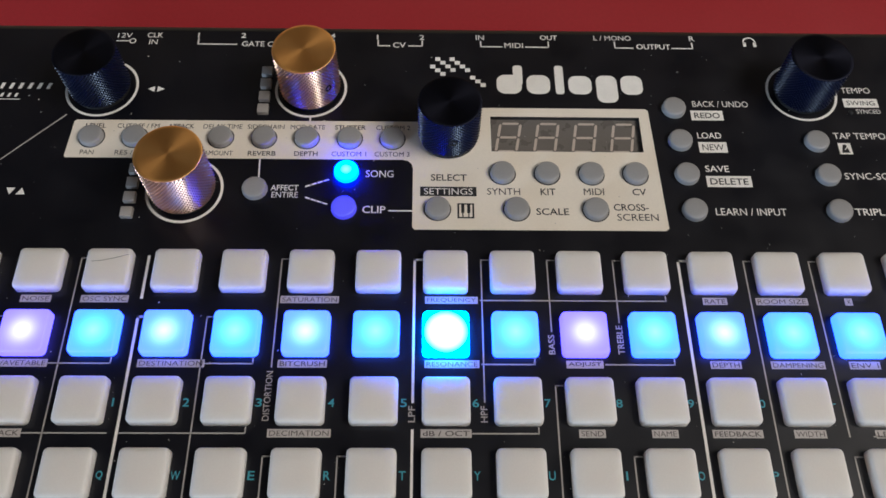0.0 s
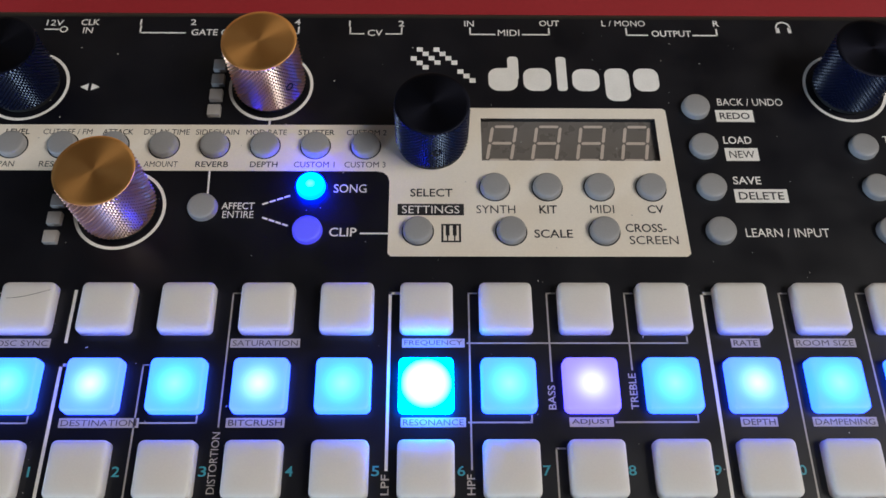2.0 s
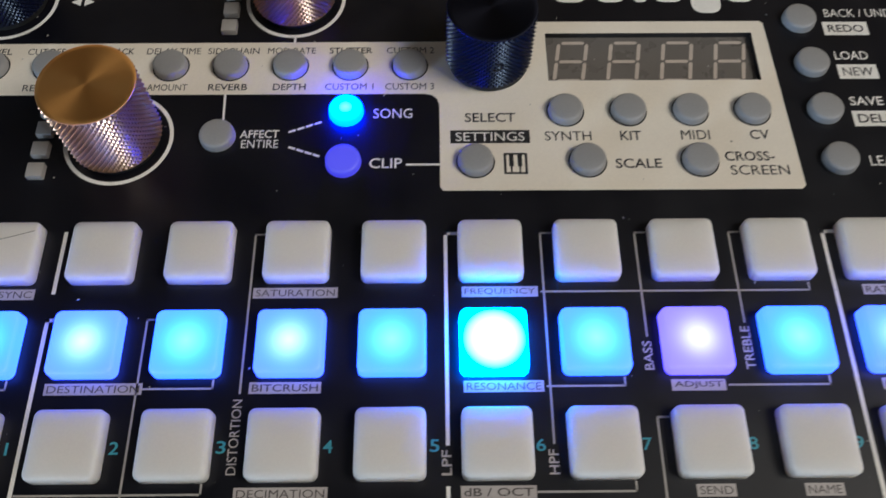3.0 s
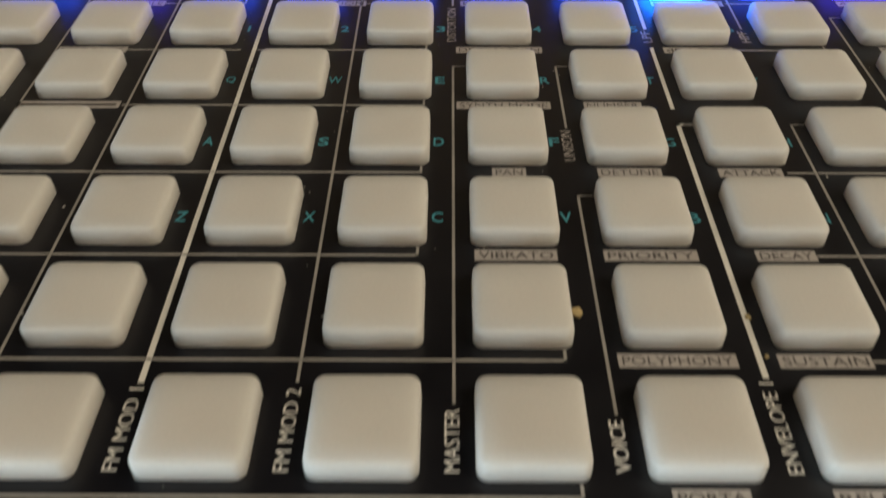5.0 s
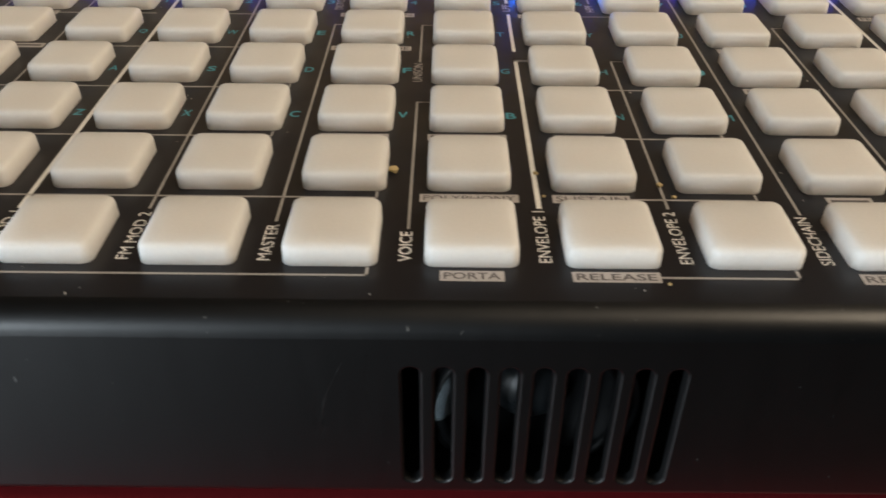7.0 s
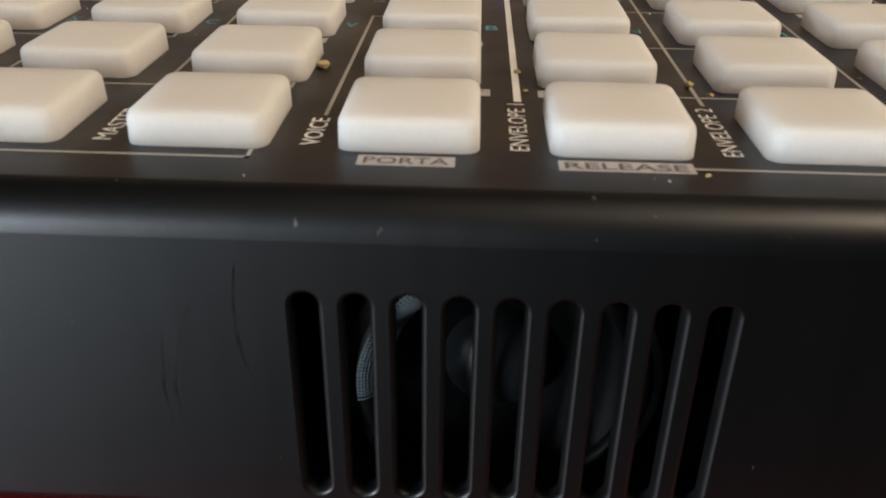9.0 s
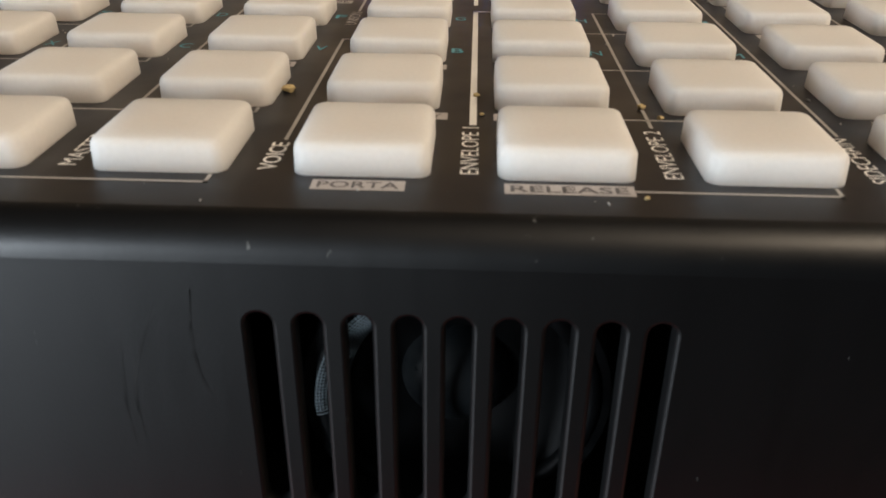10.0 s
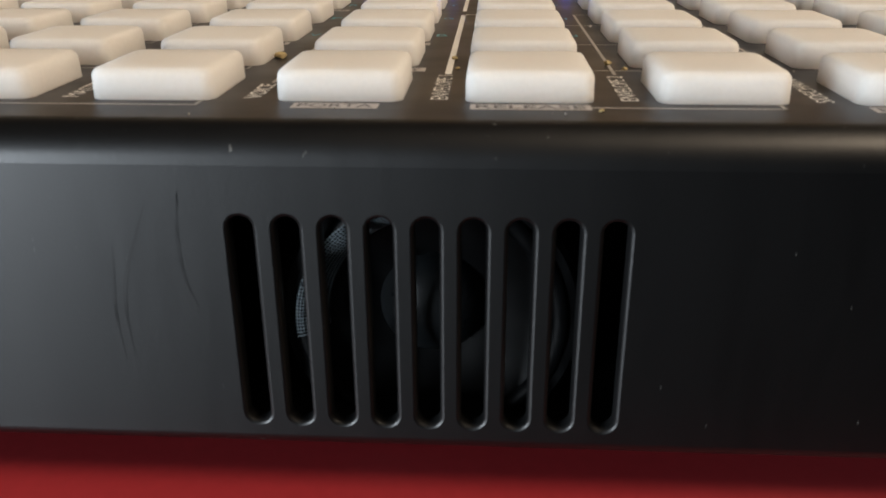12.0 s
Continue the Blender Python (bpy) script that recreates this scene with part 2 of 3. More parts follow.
def loft(bm, rings, cap_top=True, cap_bottom=False):
    """Faces between rings of points, first to last."""
    loops = [[bm.verts.new(p) for p in ring] for ring in rings]
    for a, b in zip(loops, loops[1:]):
        for k in range(len(a)):
            bm.faces.new((a[k], a[(k + 1) % len(a)], b[(k + 1) % len(a)], b[k]))
    if cap_top:
        bm.faces.new(loops[-1])
    if cap_bottom:
        bm.faces.new(loops[0][::-1])
    return loops


def filled(bm, outer, holes, place):
    """A flat face with holes; place turns (u, v) into a point."""
    edges, made = [], []
    for ring in (outer, *holes):
        vs = [bm.verts.new(place(u, v)) for u, v in ring]
        made.append(vs)
        edges += [bm.edges.new((vs[k], vs[(k + 1) % len(vs)])) for k in range(len(vs))]
    bmesh.ops.triangle_fill(bm, edges=edges, use_beauty=True, use_dissolve=False)
    return made


def turned(profile, steps=40):
    """A body of revolution from (radius, height) pairs, closed at the top."""
    bm = bmesh.new()
    rings = [[(r * math.cos(2 * math.pi * k / steps), r * math.sin(2 * math.pi * k / steps), z) for k in range(steps)] for r, z in profile]
    loft(bm, rings)
    return bm


def flat(points, z):
    bm = bmesh.new()
    bm.faces.new([bm.verts.new((x, y, z)) for x, y in points])
    return bm


def annulus(r0, r1, z, steps=56):
    bm = bmesh.new()
    rings = [[(r * math.cos(2 * math.pi * k / steps), r * math.sin(2 * math.pi * k / steps), z) for k in range(steps)] for r in (r1, r0)]
    loft(bm, rings, cap_top=False)
    return bm


LETTERS = {}


def letters(text):
    """The built-in font's outline of a text as points and faces."""
    if text not in LETTERS:
        cu = bpy.data.curves.new("letters", "FONT")
        cu.body, cu.resolution_u, cu.offset = text, 3, 0.0 if set(text) & set("MNW1") else 0.011
        ob = new("letters", cu)
        me = bpy.data.meshes.new_from_object(ob.evaluated_get(bpy.context.evaluated_depsgraph_get()))
        co = np.array([v.co[:2] for v in me.vertices])
        LETTERS[text] = (co - co.min(0)) / (co.max(0) - co.min(0)), [tuple(p.vertices) for p in me.polygons]
        bpy.data.objects.remove(ob), bpy.data.curves.remove(cu), bpy.data.meshes.remove(me)
    return LETTERS[text]


def lettering(text, x0, x1, y0, y1, z, material, parent, upright=False):
    """Words printed into a box; upright: they read from the front edge backwards."""
    uv, faces = letters(text)
    if upright:
        uv = np.stack((1 - uv[:, 1], uv[:, 0]), 1)
    pts = [((x0 + u * (x1 - x0)) * MM, (y0 + v * (y1 - y0)) * MM, z * MM) for u, v in uv]
    me = bpy.data.meshes.new("lettering")
    me.from_pydata(pts, [], faces)
    return part("lettering", me, material, parent)


def rect_points(x0, x1, y0, y1):
    return [(x0, y0), (x1, y0), (x1, y1), (x0, y1)]


INK, INK2, INK3 = H + 0.03, H + 0.06, H + 0.09

WORDS = """NOISE;OSC SYNC;SATURATION;FREQUENCY;RATE;ROOM SIZE;X;WAVETABLE;DESTINATION;BITCRUSH;RESONANCE;ADJUST;DEPTH;DAMPENING;ENV 1;FEEDBACK;DECIMATION;dB / OCT;SEND;NAME;WIDTH;LF;SYNTH MODE;NUMBER;PAN;DETUNE;ATTACK;VIBRATO;PRIORITY;DECAY;POLYPHONY;SUSTAIN;PORTA;RELEASE""".split(";")
for w in WORDS:
    letters(w)

# ---- the room ----
def wall(name, x0, x1, y0, y1, z0, z1, material, label, category="wall"):
    bm = box(bmesh.new(), x0 * 1000, x1 * 1000, y0 * 1000, y1 * 1000, z0 * 1000, z1 * 1000)
    return tagged(part(name, bm, material, None, smooth=False), label, category, kind="structure")


FL, CE = -0.75, 1.75
wall("floor", -2.4, 2.4, -3.1, 2.4, FL - 0.1, FL, floor_wood, "plain dark brown floor under the red table", "floor")
wall("ceiling", -2.4, 2.4, -3.1, 2.4, CE, CE + 0.1, ceiling_paint, "plain grey-beige painted ceiling of the room", "ceiling")
wall("wall_north", -2.4, 2.4, 2.3, 2.4, FL, CE, wall_paint, "plain warm beige painted wall")
wall("wall_east", 2.3, 2.4, -3.0, 2.3, FL, CE, dark_wall, "plain dark brown painted wall")
wall("wall_south", -2.4, 2.4, -3.1, -3.0, FL, CE, dark_wall, "plain dark brown painted wall")
bm = bmesh.new()
WY0, WY1, WZ0, WZ1 = -2940, -1960, -650, 800
box(bm, -2400, -2300, -3000, WY0, FL * 1000, CE * 1000), box(bm, -2400, -2300, WY1, 2300, FL * 1000, CE * 1000)
box(bm, -2400, -2300, WY0, WY1, FL * 1000, WZ0), box(bm, -2400, -2300, WY0, WY1, WZ1, CE * 1000)
tagged(part("wall_west", bm, dark_wall, None, smooth=False), "plain dark brown wall with a window opening", "wall", kind="structure")
win = tagged(new("window_1"), "white painted window letting in cool daylight", "window", kind="structure")
win.location = (-2.35, -2.45, -0.65)
for y0, y1, z0, z1 in ((-490, -445, 0, 1450), (445, 490, 0, 1450), (-445, 445, 0, 50), (-445, 445, 1400, 1450), (-20, 20, 50, 1400)):
    part("window_frame", box(bmesh.new(), -25, 25, y0, y1, z0, z1, 4), frame_white, win)

# Unseen fixture, added only to hold the overhead fill light.
lamp = tagged(new("added_overhead_lamp"), "large square white frame round an added, unseen warm overhead light", "lamp")
lamp.location = (1.2, -0.25, CE)
for x0, x1, y0, y1 in ((-680, -650, -680, 680), (650, 680, -680, 680), (-650, 650, -680, -650), (-650, 650, 650, 680)):
    part("lamp_frame", box(bmesh.new(), x0, x1, y0, y1, -70, 0, 4), frame_white, lamp)

# ---- the red table ----
table = tagged(new("table"), "red satin tabletop carrying the black groovebox", "table")
table.location = (0.13, 0.404, FL)
part("tabletop", box(bmesh.new(), -750, 750, -420, 420, 720, 750, 3), red_top, table, "glossy red tabletop")
for sx in (-1, 1):
    for sy in (-1, 1):
        part("leg", box(bmesh.new(), sx * 690 - 25, sx * 690 + 25, sy * 360 - 25, sy * 360 + 25, 0, 720, 3), red_top, table)

# ---- the groovebox: case ----
box_thing = tagged(new("groovebox"), "black metal groovebox with white pads, some glowing blue", "groovebox")
X0, X1, YF, YB, ZB = -15.0, 291.0, -9.2, 196.6, 4.5
RT, RB = 3.0, 1.2   # rounding of the top and the bottom edge


def case_mesh():
    bm = bmesh.new()
    front_low, front_high = ZB + RB, H - RT
    arc = lambda cy, cz, r, a0, a1: [(cy + r * math.cos(radians(a0 + (a1 - a0) * k / 7)), cz + r * math.sin(radians(a0 + (a1 - a0) * k / 7))) for k in range(8)]
    strips = (
        arc(YF + RT, H - RT, RT, 180, 90),
        arc(YB - RT, H - RT, RT, 90, 0) + arc(YB - RB, ZB + RB, RB, 0, -90) + arc(YF + RB, ZB + RB, RB, 270, 180),
    )
    for prof in strips:
        a = [bm.verts.new((X0, y, z)) for y, z in prof]
        b = [bm.verts.new((X1, y, z)) for y, z in prof]
        for k in range(len(prof) - 1):
            bm.faces.new((a[k], a[k + 1], b[k + 1], b[k]))
    whole = strips[0] + strips[1]
    for x in (X0, X1):
        bm.faces.new([bm.verts.new((x, y, z)) for y, z in whole])
    # front with nine ventilation slots, edges rounded inwards
    centres = [105.28 + 3.67 * k for k in range(9)]
    zc, sl, sw = (7.0 + 25.85) / 2, 25.85 - 7.0, 1.95
    ring = lambda x, grow: [(x + u, zc + v) for u, v in outline(sw + grow, sl + grow, (sw + grow) / 2 - 0.02, 6)]
    filled(bm, rect_points(X0, X1, front_low, front_high), [ring(x, 0.7) for x in centres], lambda u, v: (u, YF, v))
    for x in centres:
        rings = []
        for grow, deep in ((0.7, 0.0), (0.35, 0.06), (0.1, 0.22), (0.0, 0.5), (0.0, 1.4)):
            rings.append([(u, YF + deep, v) for u, v in ring(x, grow)])
        loft(bm, rings, cap_top=False)
    # inner skin behind the slots, so that the hollow is closed
    filled(bm, rect_points(90, 150, front_low, front_high), [ring(x, 0.0) for x in centres], lambda u, v: (u, YF + 1.4, v))
    # top panel with the display's opening
    filled(bm, rect_points(X0, X1, YF + RT, YB - RT), [rect_points(140.2, 180.1, 152.9, 164.2)], lambda u, v: (u, v, H))
    bmesh.ops.remove_doubles(bm, verts=bm.verts, dist=0.002)
    return bm


case = part("case", case_mesh(), black_paint, box_thing, "matt black metal case with slotted front")
case.data.materials.append(black_panel)
case.data.materials.append(slot_edge)
sides = {}
for poly in case.data.polygons:
    for key in poly.edge_keys:
        sides.setdefault(key, []).append(poly.normal)
for edge in case.data.edges:   # the flat faces keep their own normals up to the rounded edges
    ns = sides[edge.key]
    if len(ns) > 1 and ns[0].angle(ns[1], 0) > 0.02 and any(max(abs(n.y), abs(n.z)) > 0.99995 for n in ns):
        edge.use_edge_sharp = True
for poly in case.data.polygons:
    poly.material_index = 1 if abs(poly.normal.z) > 0.99 and poly.center.z > (H - 0.01) * MM else 0
    if (YF + 0.05) * MM < poly.center.y < (YF + 1.3) * MM and 6.0 * MM < poly.center.z < 27.0 * MM and 100 * MM < poly.center.x < 140 * MM:
        poly.material_index = 2
for x in (X0 + 14, X1 - 14):
    for y in (YF + 14, YB - 14):
        part("rubber_foot", turned(((6.5, 0), (7, 0.4), (7, ZB), (6.9, ZB + 0.3))), rubber, box_thing, at=(x, y, 0))

# dull curved smears beside the slots
for marks, wide in ((((97.9, 26.8), (96.5, 23.3), (95.4, 20.1), (95.05, 16.6), (95.3, 13.0)), 0.34), (((100.65, 28.0), (100.2, 23.8), (100.5, 20.1), (101.4, 17.6)), 0.30), (((94.8, 23.3), (94.4, 19.6), (94.2, 16.6), (94.5, 12.0)), 0.22)):
    bm = bmesh.new()
    fine = []
    for k in range(len(marks) - 1):
        p0, p1, p2, p3 = marks[max(k - 1, 0)], marks[k], marks[k + 1], marks[min(k + 2, len(marks) - 1)]
        for f in (0, 0.25, 0.5, 0.75):
            fine.append(tuple(0.5 * (2 * b + (c - a) * f + (2 * a - 5 * b + 4 * c - d) * f * f + (3 * b - a - 3 * c + d) * f ** 3) for a, b, c, d in zip(p0, p1, p2, p3)))
    rows = [[bm.verts.new((x + e * wide / 2 * math.sin(math.pi * (k + 0.5) / len(fine)), YF - 0.02, z)) for e in (-1, 1)] for k, (x, z) in enumerate(fine)]
    for a, b in zip(rows, rows[1:]):
        bm.faces.new((b[0], b[1], a[1], a[0]))
    part("smear", bm, smear_film, case, "dull dark finger smear", smooth=False)

# hollow and loudspeaker behind the slots, their shade put into near-black colours
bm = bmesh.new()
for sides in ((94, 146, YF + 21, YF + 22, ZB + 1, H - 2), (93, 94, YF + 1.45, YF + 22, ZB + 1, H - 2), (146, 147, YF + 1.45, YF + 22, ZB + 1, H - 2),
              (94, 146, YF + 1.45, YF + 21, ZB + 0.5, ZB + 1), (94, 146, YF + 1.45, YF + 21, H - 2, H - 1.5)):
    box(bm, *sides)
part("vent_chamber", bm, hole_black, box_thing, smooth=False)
speaker = part("speaker", turned(((13.5, 0), (13.5, 2.0), (13.0, 2.6), (11.6, 2.6), (11.2, 1.6), (10.6, 1.3), (4.2, -1.5)), 48), shaded_cone, box_thing, "small round loudspeaker behind the slots", (119.8, YF + 8.2, 14.3))
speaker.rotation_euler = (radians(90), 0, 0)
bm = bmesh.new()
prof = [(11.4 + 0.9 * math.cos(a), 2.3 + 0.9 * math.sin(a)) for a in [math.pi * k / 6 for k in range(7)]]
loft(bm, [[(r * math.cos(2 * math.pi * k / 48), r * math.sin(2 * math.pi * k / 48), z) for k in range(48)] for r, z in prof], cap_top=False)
part("surround", bm, shaded_cone, speaker)
part("dust_cap", turned([(5.0 * math.cos(radians(a)), -1.6 + 3.6 * math.sin(radians(a))) for a in (0, 15, 30, 45, 60, 75, 86)], 36), shaded_cap, speaker)
# woven screen round the upper rim of the cone
rim = lambda a, u: ((9.2 + 2.6 * u) * math.cos(a), (9.2 + 2.6 * u) * math.sin(a), 1.4 + 2.4 * math.sin(u * math.pi * 0.55))
bm = bmesh.new()
for k in range(50):
    a = radians(103 + 1.7 * k)
    loft(bm, [[(x - 0.05 * math.sin(a) * e, y + 0.05 * math.cos(a) * e, z + f) for e, f in ((-1, 0), (1, 0), (0, 0.09))] for x, y, z in [rim(a, 0.2 * j) for j in range(6)]])
for j in range(10):
    loft(bm, [[(x * e, y * e, z + f) for e, f in ((0.996, 0), (1.004, 0), (1.0, 0.09))] for x, y, z in [rim(radians(103 + 5.1 * k), 0.1 * j + 0.05) for k in range(17)]])
part("woven_screen", bm, mesh_metal, speaker, "pale woven screen on the loudspeaker's rim")

# ---- printed cream panel and the display ----
panel_pts = [(117.0, 150), (118.4, 149.7), (119.4, 148.8), (119.8, 147.4), (119.8, 129.9), (120.4, 129.2), (183.0, 129.2), (183.8, 129.9),
             (182.8, 166.5), (182.1, 167.1), (131.0, 167.1), (128.4, 166.5), (126.4, 165.1), (124.4, 163.2), (121.6, 162.3), (31.0, 162.1), (30.4, 161.6), (29.9, 150.6), (30.3, 150.05)]
bm = bmesh.new()
filled(bm, panel_pts, [rect_points(140.2, 180.1, 152.9, 164.2)], lambda u, v: (u, v, INK))
cream = part("cream_panel", bm, cream_ink, box_thing, "cream printed control panel", smooth=False)
bm = bmesh.new()
loft(bm, [[(x, y, z) for x, y in rect_points(140.2, 180.1, 152.9, 164.2)] for z in (H, H - 1.3)], cap_top=False)
display = part("display", bm, dark_ink, box_thing, "dark four-digit segment display, unlit", smooth=False)
part("display_face", flat(rect_points(140.2, 180.1, 152.9, 164.2), H - 1.25), display_face, display)


def segment(x, y, w, d, lean):
    """One hexagonal bar of a digit; w along x, d along y."""
    t = min(w, d) / 2
    if w > d:
        pts = [(-w / 2, 0), (-w / 2 + t, -t), (w / 2 - t, -t), (w / 2, 0), (w / 2 - t, t), (-w / 2 + t, t)]
    else:
        pts = [(0, -d / 2), (t, -d / 2 + t), (t, d / 2 - t), (0, d / 2), (-t, d / 2 - t), (-t, -d / 2 + t)]
    return flat([(x + u + lean * (y + v - 157.8), y + v + 0.3) for u, v in pts], H - 1.2)


for k in range(4):
    cx, w2, lean = 144.9 + 10.15 * k, 2.7, 0.17
    for x, y, w, d in ((0, 161.9, 4.6, 0.72), (0, 157.4, 4.6, 0.72), (0, 152.9, 4.6, 0.72), (-w2, 159.65, 0.72, 4.2), (w2, 159.65, 0.72, 4.2), (-w2, 155.15, 0.72, 4.2), (w2, 155.15, 0.72, 4.2)):
        part("segment", segment(cx + x, y + 0.6, w, d, lean), segment_ink, display, smooth=False)
    part("segment", flat([(cx + 3.6 + 0.5 * math.cos(a), 153.4 + 0.5 * math.sin(a)) for a in [math.pi * j / 6 for j in range(12)]], H - 1.2), segment_ink, display)

# ---- pads ----
PW, PD, PH, PR = 10.6, 10.6, 2.65, 1.15


def pad_mesh(name):
    bm = bmesh.new()
    rings = []
    for shrink, z in ((0.0, -0.6), (0.03, 0.3), (0.07, PH - 0.8), (0.13, PH - 0.5), (0.25, PH - 0.27), (0.43, PH - 0.12), (0.7, PH - 0.04), (1.1, PH - 0.01), (2.6, PH)):
        rings.append([(x, y, z) for x, y in outline(PW - 2 * shrink + 0.2, PD - 2 * shrink + 0.2, max(PR - shrink * 0.35, 0.5), 4)])
    loft(bm, rings)
    return finish(bm, name)


GLOW = {1: azure, 2: violet, 3: azure, 4: blue, 5: azure, 6: blue, 7: azure, 8: cyan, 9: azure, 10: violet, 11: azure, 12: blue, 13: azure, 14: azure, 15: azure, 0: azure}
LIT = {violet: "pad glowing violet", azure: "pad glowing azure", blue: "pad glowing blue", cyan: "pad glowing bright cyan"}
meshes = {}
for row in range(8):
    for col in range(18):
        mat = GLOW.get(col, silicone) if row == 6 else silicone
        if mat not in meshes:
            meshes[mat] = pad_mesh("pad")
        x = col * PITCH + (4.0 if col > 15 else 0.0)
        part("pad", meshes[mat], mat, box_thing, LIT.get(mat, ""), (x, row * PITCH + 5.0, H))

# ---- print between the pads ----
def label_plate(col, row, text, dx=0.0, bars=0):
    n = len(text) if text else bars
    w = 1.33 * n + 0.5
    x, y1 = col * PITCH + dx, row * PITCH - 1.05
    y0 = y1 - 1.85
    plate = part("pad_label", flat(rect_points(x - w / 2, x + w / 2, y0, y1), INK), grey_ink, box_thing, "grey printed label")
    if text:
        lettering(text, x - w / 2 + 0.45, x + w / 2 - 0.45, y0 + 0.33, y1 - 0.33, INK2, label_ink, plate)
    else:
        part("lettering", flat(rect_points(x - w / 2 + 0.5, x + w / 2 - 0.5, y0 + 0.6, y1 - 0.6), INK2), label_ink, plate)
    return x + w / 2


def line(points, width, material=None):
    """A printed line through points, square ends."""
    bm = bmesh.new()
    for (xa, ya), (xb, yb) in zip(points, points[1:]):
        v = Vector((xb - xa, yb - ya))
        n = Vector((-v.y, v.x)).normalized() * width / 2
        e = v.normalized() * width / 2
        bm.faces.new([bm.verts.new((px, py, INK)) for px, py in ((xa - e.x + n.x, ya - e.y + n.y), (xa - e.x - n.x, ya - e.y - n.y), (xb + e.x - n.x, yb + e.y - n.y), (xb + e.x + n.x, yb + e.y + n.y))])
    return part("printed_line", bm, material or line_ink, box_thing, smooth=False)


LABELS = {7: ((2, "NOISE", 0), (3, "OSC SYNC", 0), (6, "SATURATION", 0), (8, "FREQUENCY", 1.4), (12, "RATE", 0), (13, "ROOM SIZE", 0), (14, "X", 0)),
          6: ((2, "WAVETABLE", 0), (4, "DESTINATION", 1.9), (6, "BITCRUSH", -0.5), (8, "RESONANCE", 1.4), (10, "ADJUST", -0.3), (12, "DEPTH", 0), (13, "DAMPENING", 0.6), (14, "ENV 1", 0)),
          5: ((2, "FEEDBACK", -1.5), (6, "DECIMATION", 0), (8, "dB / OCT", 0), (10, "SEND", 0), (11, "NAME", 0), (12, "FEEDBACK", 0), (13, "WIDTH", 0), (14, "LF", 0)),
          4: ((6, "SYNTH MODE", 0), (7, "NUMBER", 0)), 3: ((6, "PAN", 0), (7, "DETUNE", 0), (8, "ATTACK", 0)),
          2: ((6, "VIBRATO", 0), (7, "PRIORITY", 0), (8, "DECAY", 0)), 1: ((7, "POLYPHONY", 0), (8, "SUSTAIN", -0.6)), 0: ((7, "PORTA", 0), (8, "RELEASE", 0), (10, "RELEASE", 0))}
for row, items in LABELS.items():
    for col, text, dx in items:
        label_plate(col, row, text, dx)
for col, row, n in ((2, 4, 11), (2, 1, 9), (2, 0, 6), (10, 1, 4), (10, 4, 6), (10, 3, 6)):
    label_plate(col, row, "", 0, n)

tick = lambda xa, col, row, w=0.32, up=1.3: line([(xa, row * PITCH - 2.0), (col * PITCH + 4.3, row * PITCH - 2.0), (col * PITCH + 4.3, row * PITCH - 2.0 + up)], w)
for xa, col, row in ((136.2, 11, 7), (38.3, 3, 6), (73.6, 5, 6), (136.2, 9, 6), (164.5, 11, 6), (133.8, 9, 5), (40, 5, 4), (20, 5, 3), (20, 5, 2), (133, 9, 3), (131.8, 9, 2), (40, 6, 1), (132.4, 9, 1), (38, 6, 0), (133.0, 9, 0)):
    tick(xa, col, row)
line([(36, 78), (54.3, 78)], 0.32), line([(57.2, 78), (84.3, 78), (84.3, 79.4)], 0.32)
line([(222, 77.5), (232, 77.5)], 0.32)

# lines down the columns: column, from, to, width, whether it starts with a hook
for col, ya, yb, w, hook in ((3, 120.8, 8, 0.34, 1), (4, 121.2, 110.4, 0.66, 0), (4, 105.5, 11.2, 0.66, 1), (5, 105.5, 11.2, 0.34, 1), (2, 105.5, 8, 0.34, 1), (6, 120.8, 93.3, 0.34, 1),
                             (6, 73, 8.6, 0.34, 1), (7, 73, 56.4, 0.34, 1), (7, 41.2, 7.3, 0.34, 1), (8, 120.8, 85.2, 0.6, 1), (8, 78.6, 61.4, 0.6, 0), (8, 57.2, 12.1, 0.66, 1),
                             (9, 120.8, 85.2, 0.34, 1), (9, 57.2, 12.1, 0.34, 1), (10, 120.8, 102.2, 0.34, 1), (10, 89, 11.0, 0.34, 1), (11, 120.8, 104.5, 0.34, 1), (11, 73, 9, 0.34, 1),
                             (12, 120.8, 9, 0.66, 1), (13, 120.8, 9, 0.34, 1), (14, 120.8, 77.5, 0.34, 1), (14, 73, 9, 0.34, 1), (1, 120.8, 8, 0.34, 1)):
    x = col * PITCH - 7.4
    pts = [(x + 1.7, ya), (x, ya), (x, yb)] if hook else [(x, ya), (x, yb)]
    line(pts, w, white_ink if w > 0.4 else line_ink)

for col, text, y0, y1 in ((2, "OSC 1", 0.6, 6.6), (3, "OSC 2", 0.6, 6.6), (4, "FM MOD 1", 0.6, 10.2), (5, "FM MOD 2", 0.6, 10.2), (6, "MASTER", 0.6, 7.8), (7, "VOICE", 0.6, 6.5), (8, "ENVELOPE 1", 0.6, 11.2),
                          (9, "ENVELOPE 2", 0.6, 11.2), (10, "SIDECHAIN", 0.6, 10.3), (6, "DISTORTION", 80.8, 92.2), (8, "LPF", 80.5, 84.2), (9, "HPF", 80.5, 84.2), (10, "BASS", 96.5, 101.3), (11, "TREBLE", 96.5, 103.7), (7, "UNISON", 48.6, 55.6)):
    xc = col * PITCH - 7.6
    lettering(text, xc - 0.75, xc + 0.75, y0, y1, INK, white_ink if y1 < 15 else grey_ink, box_thing, upright=True)
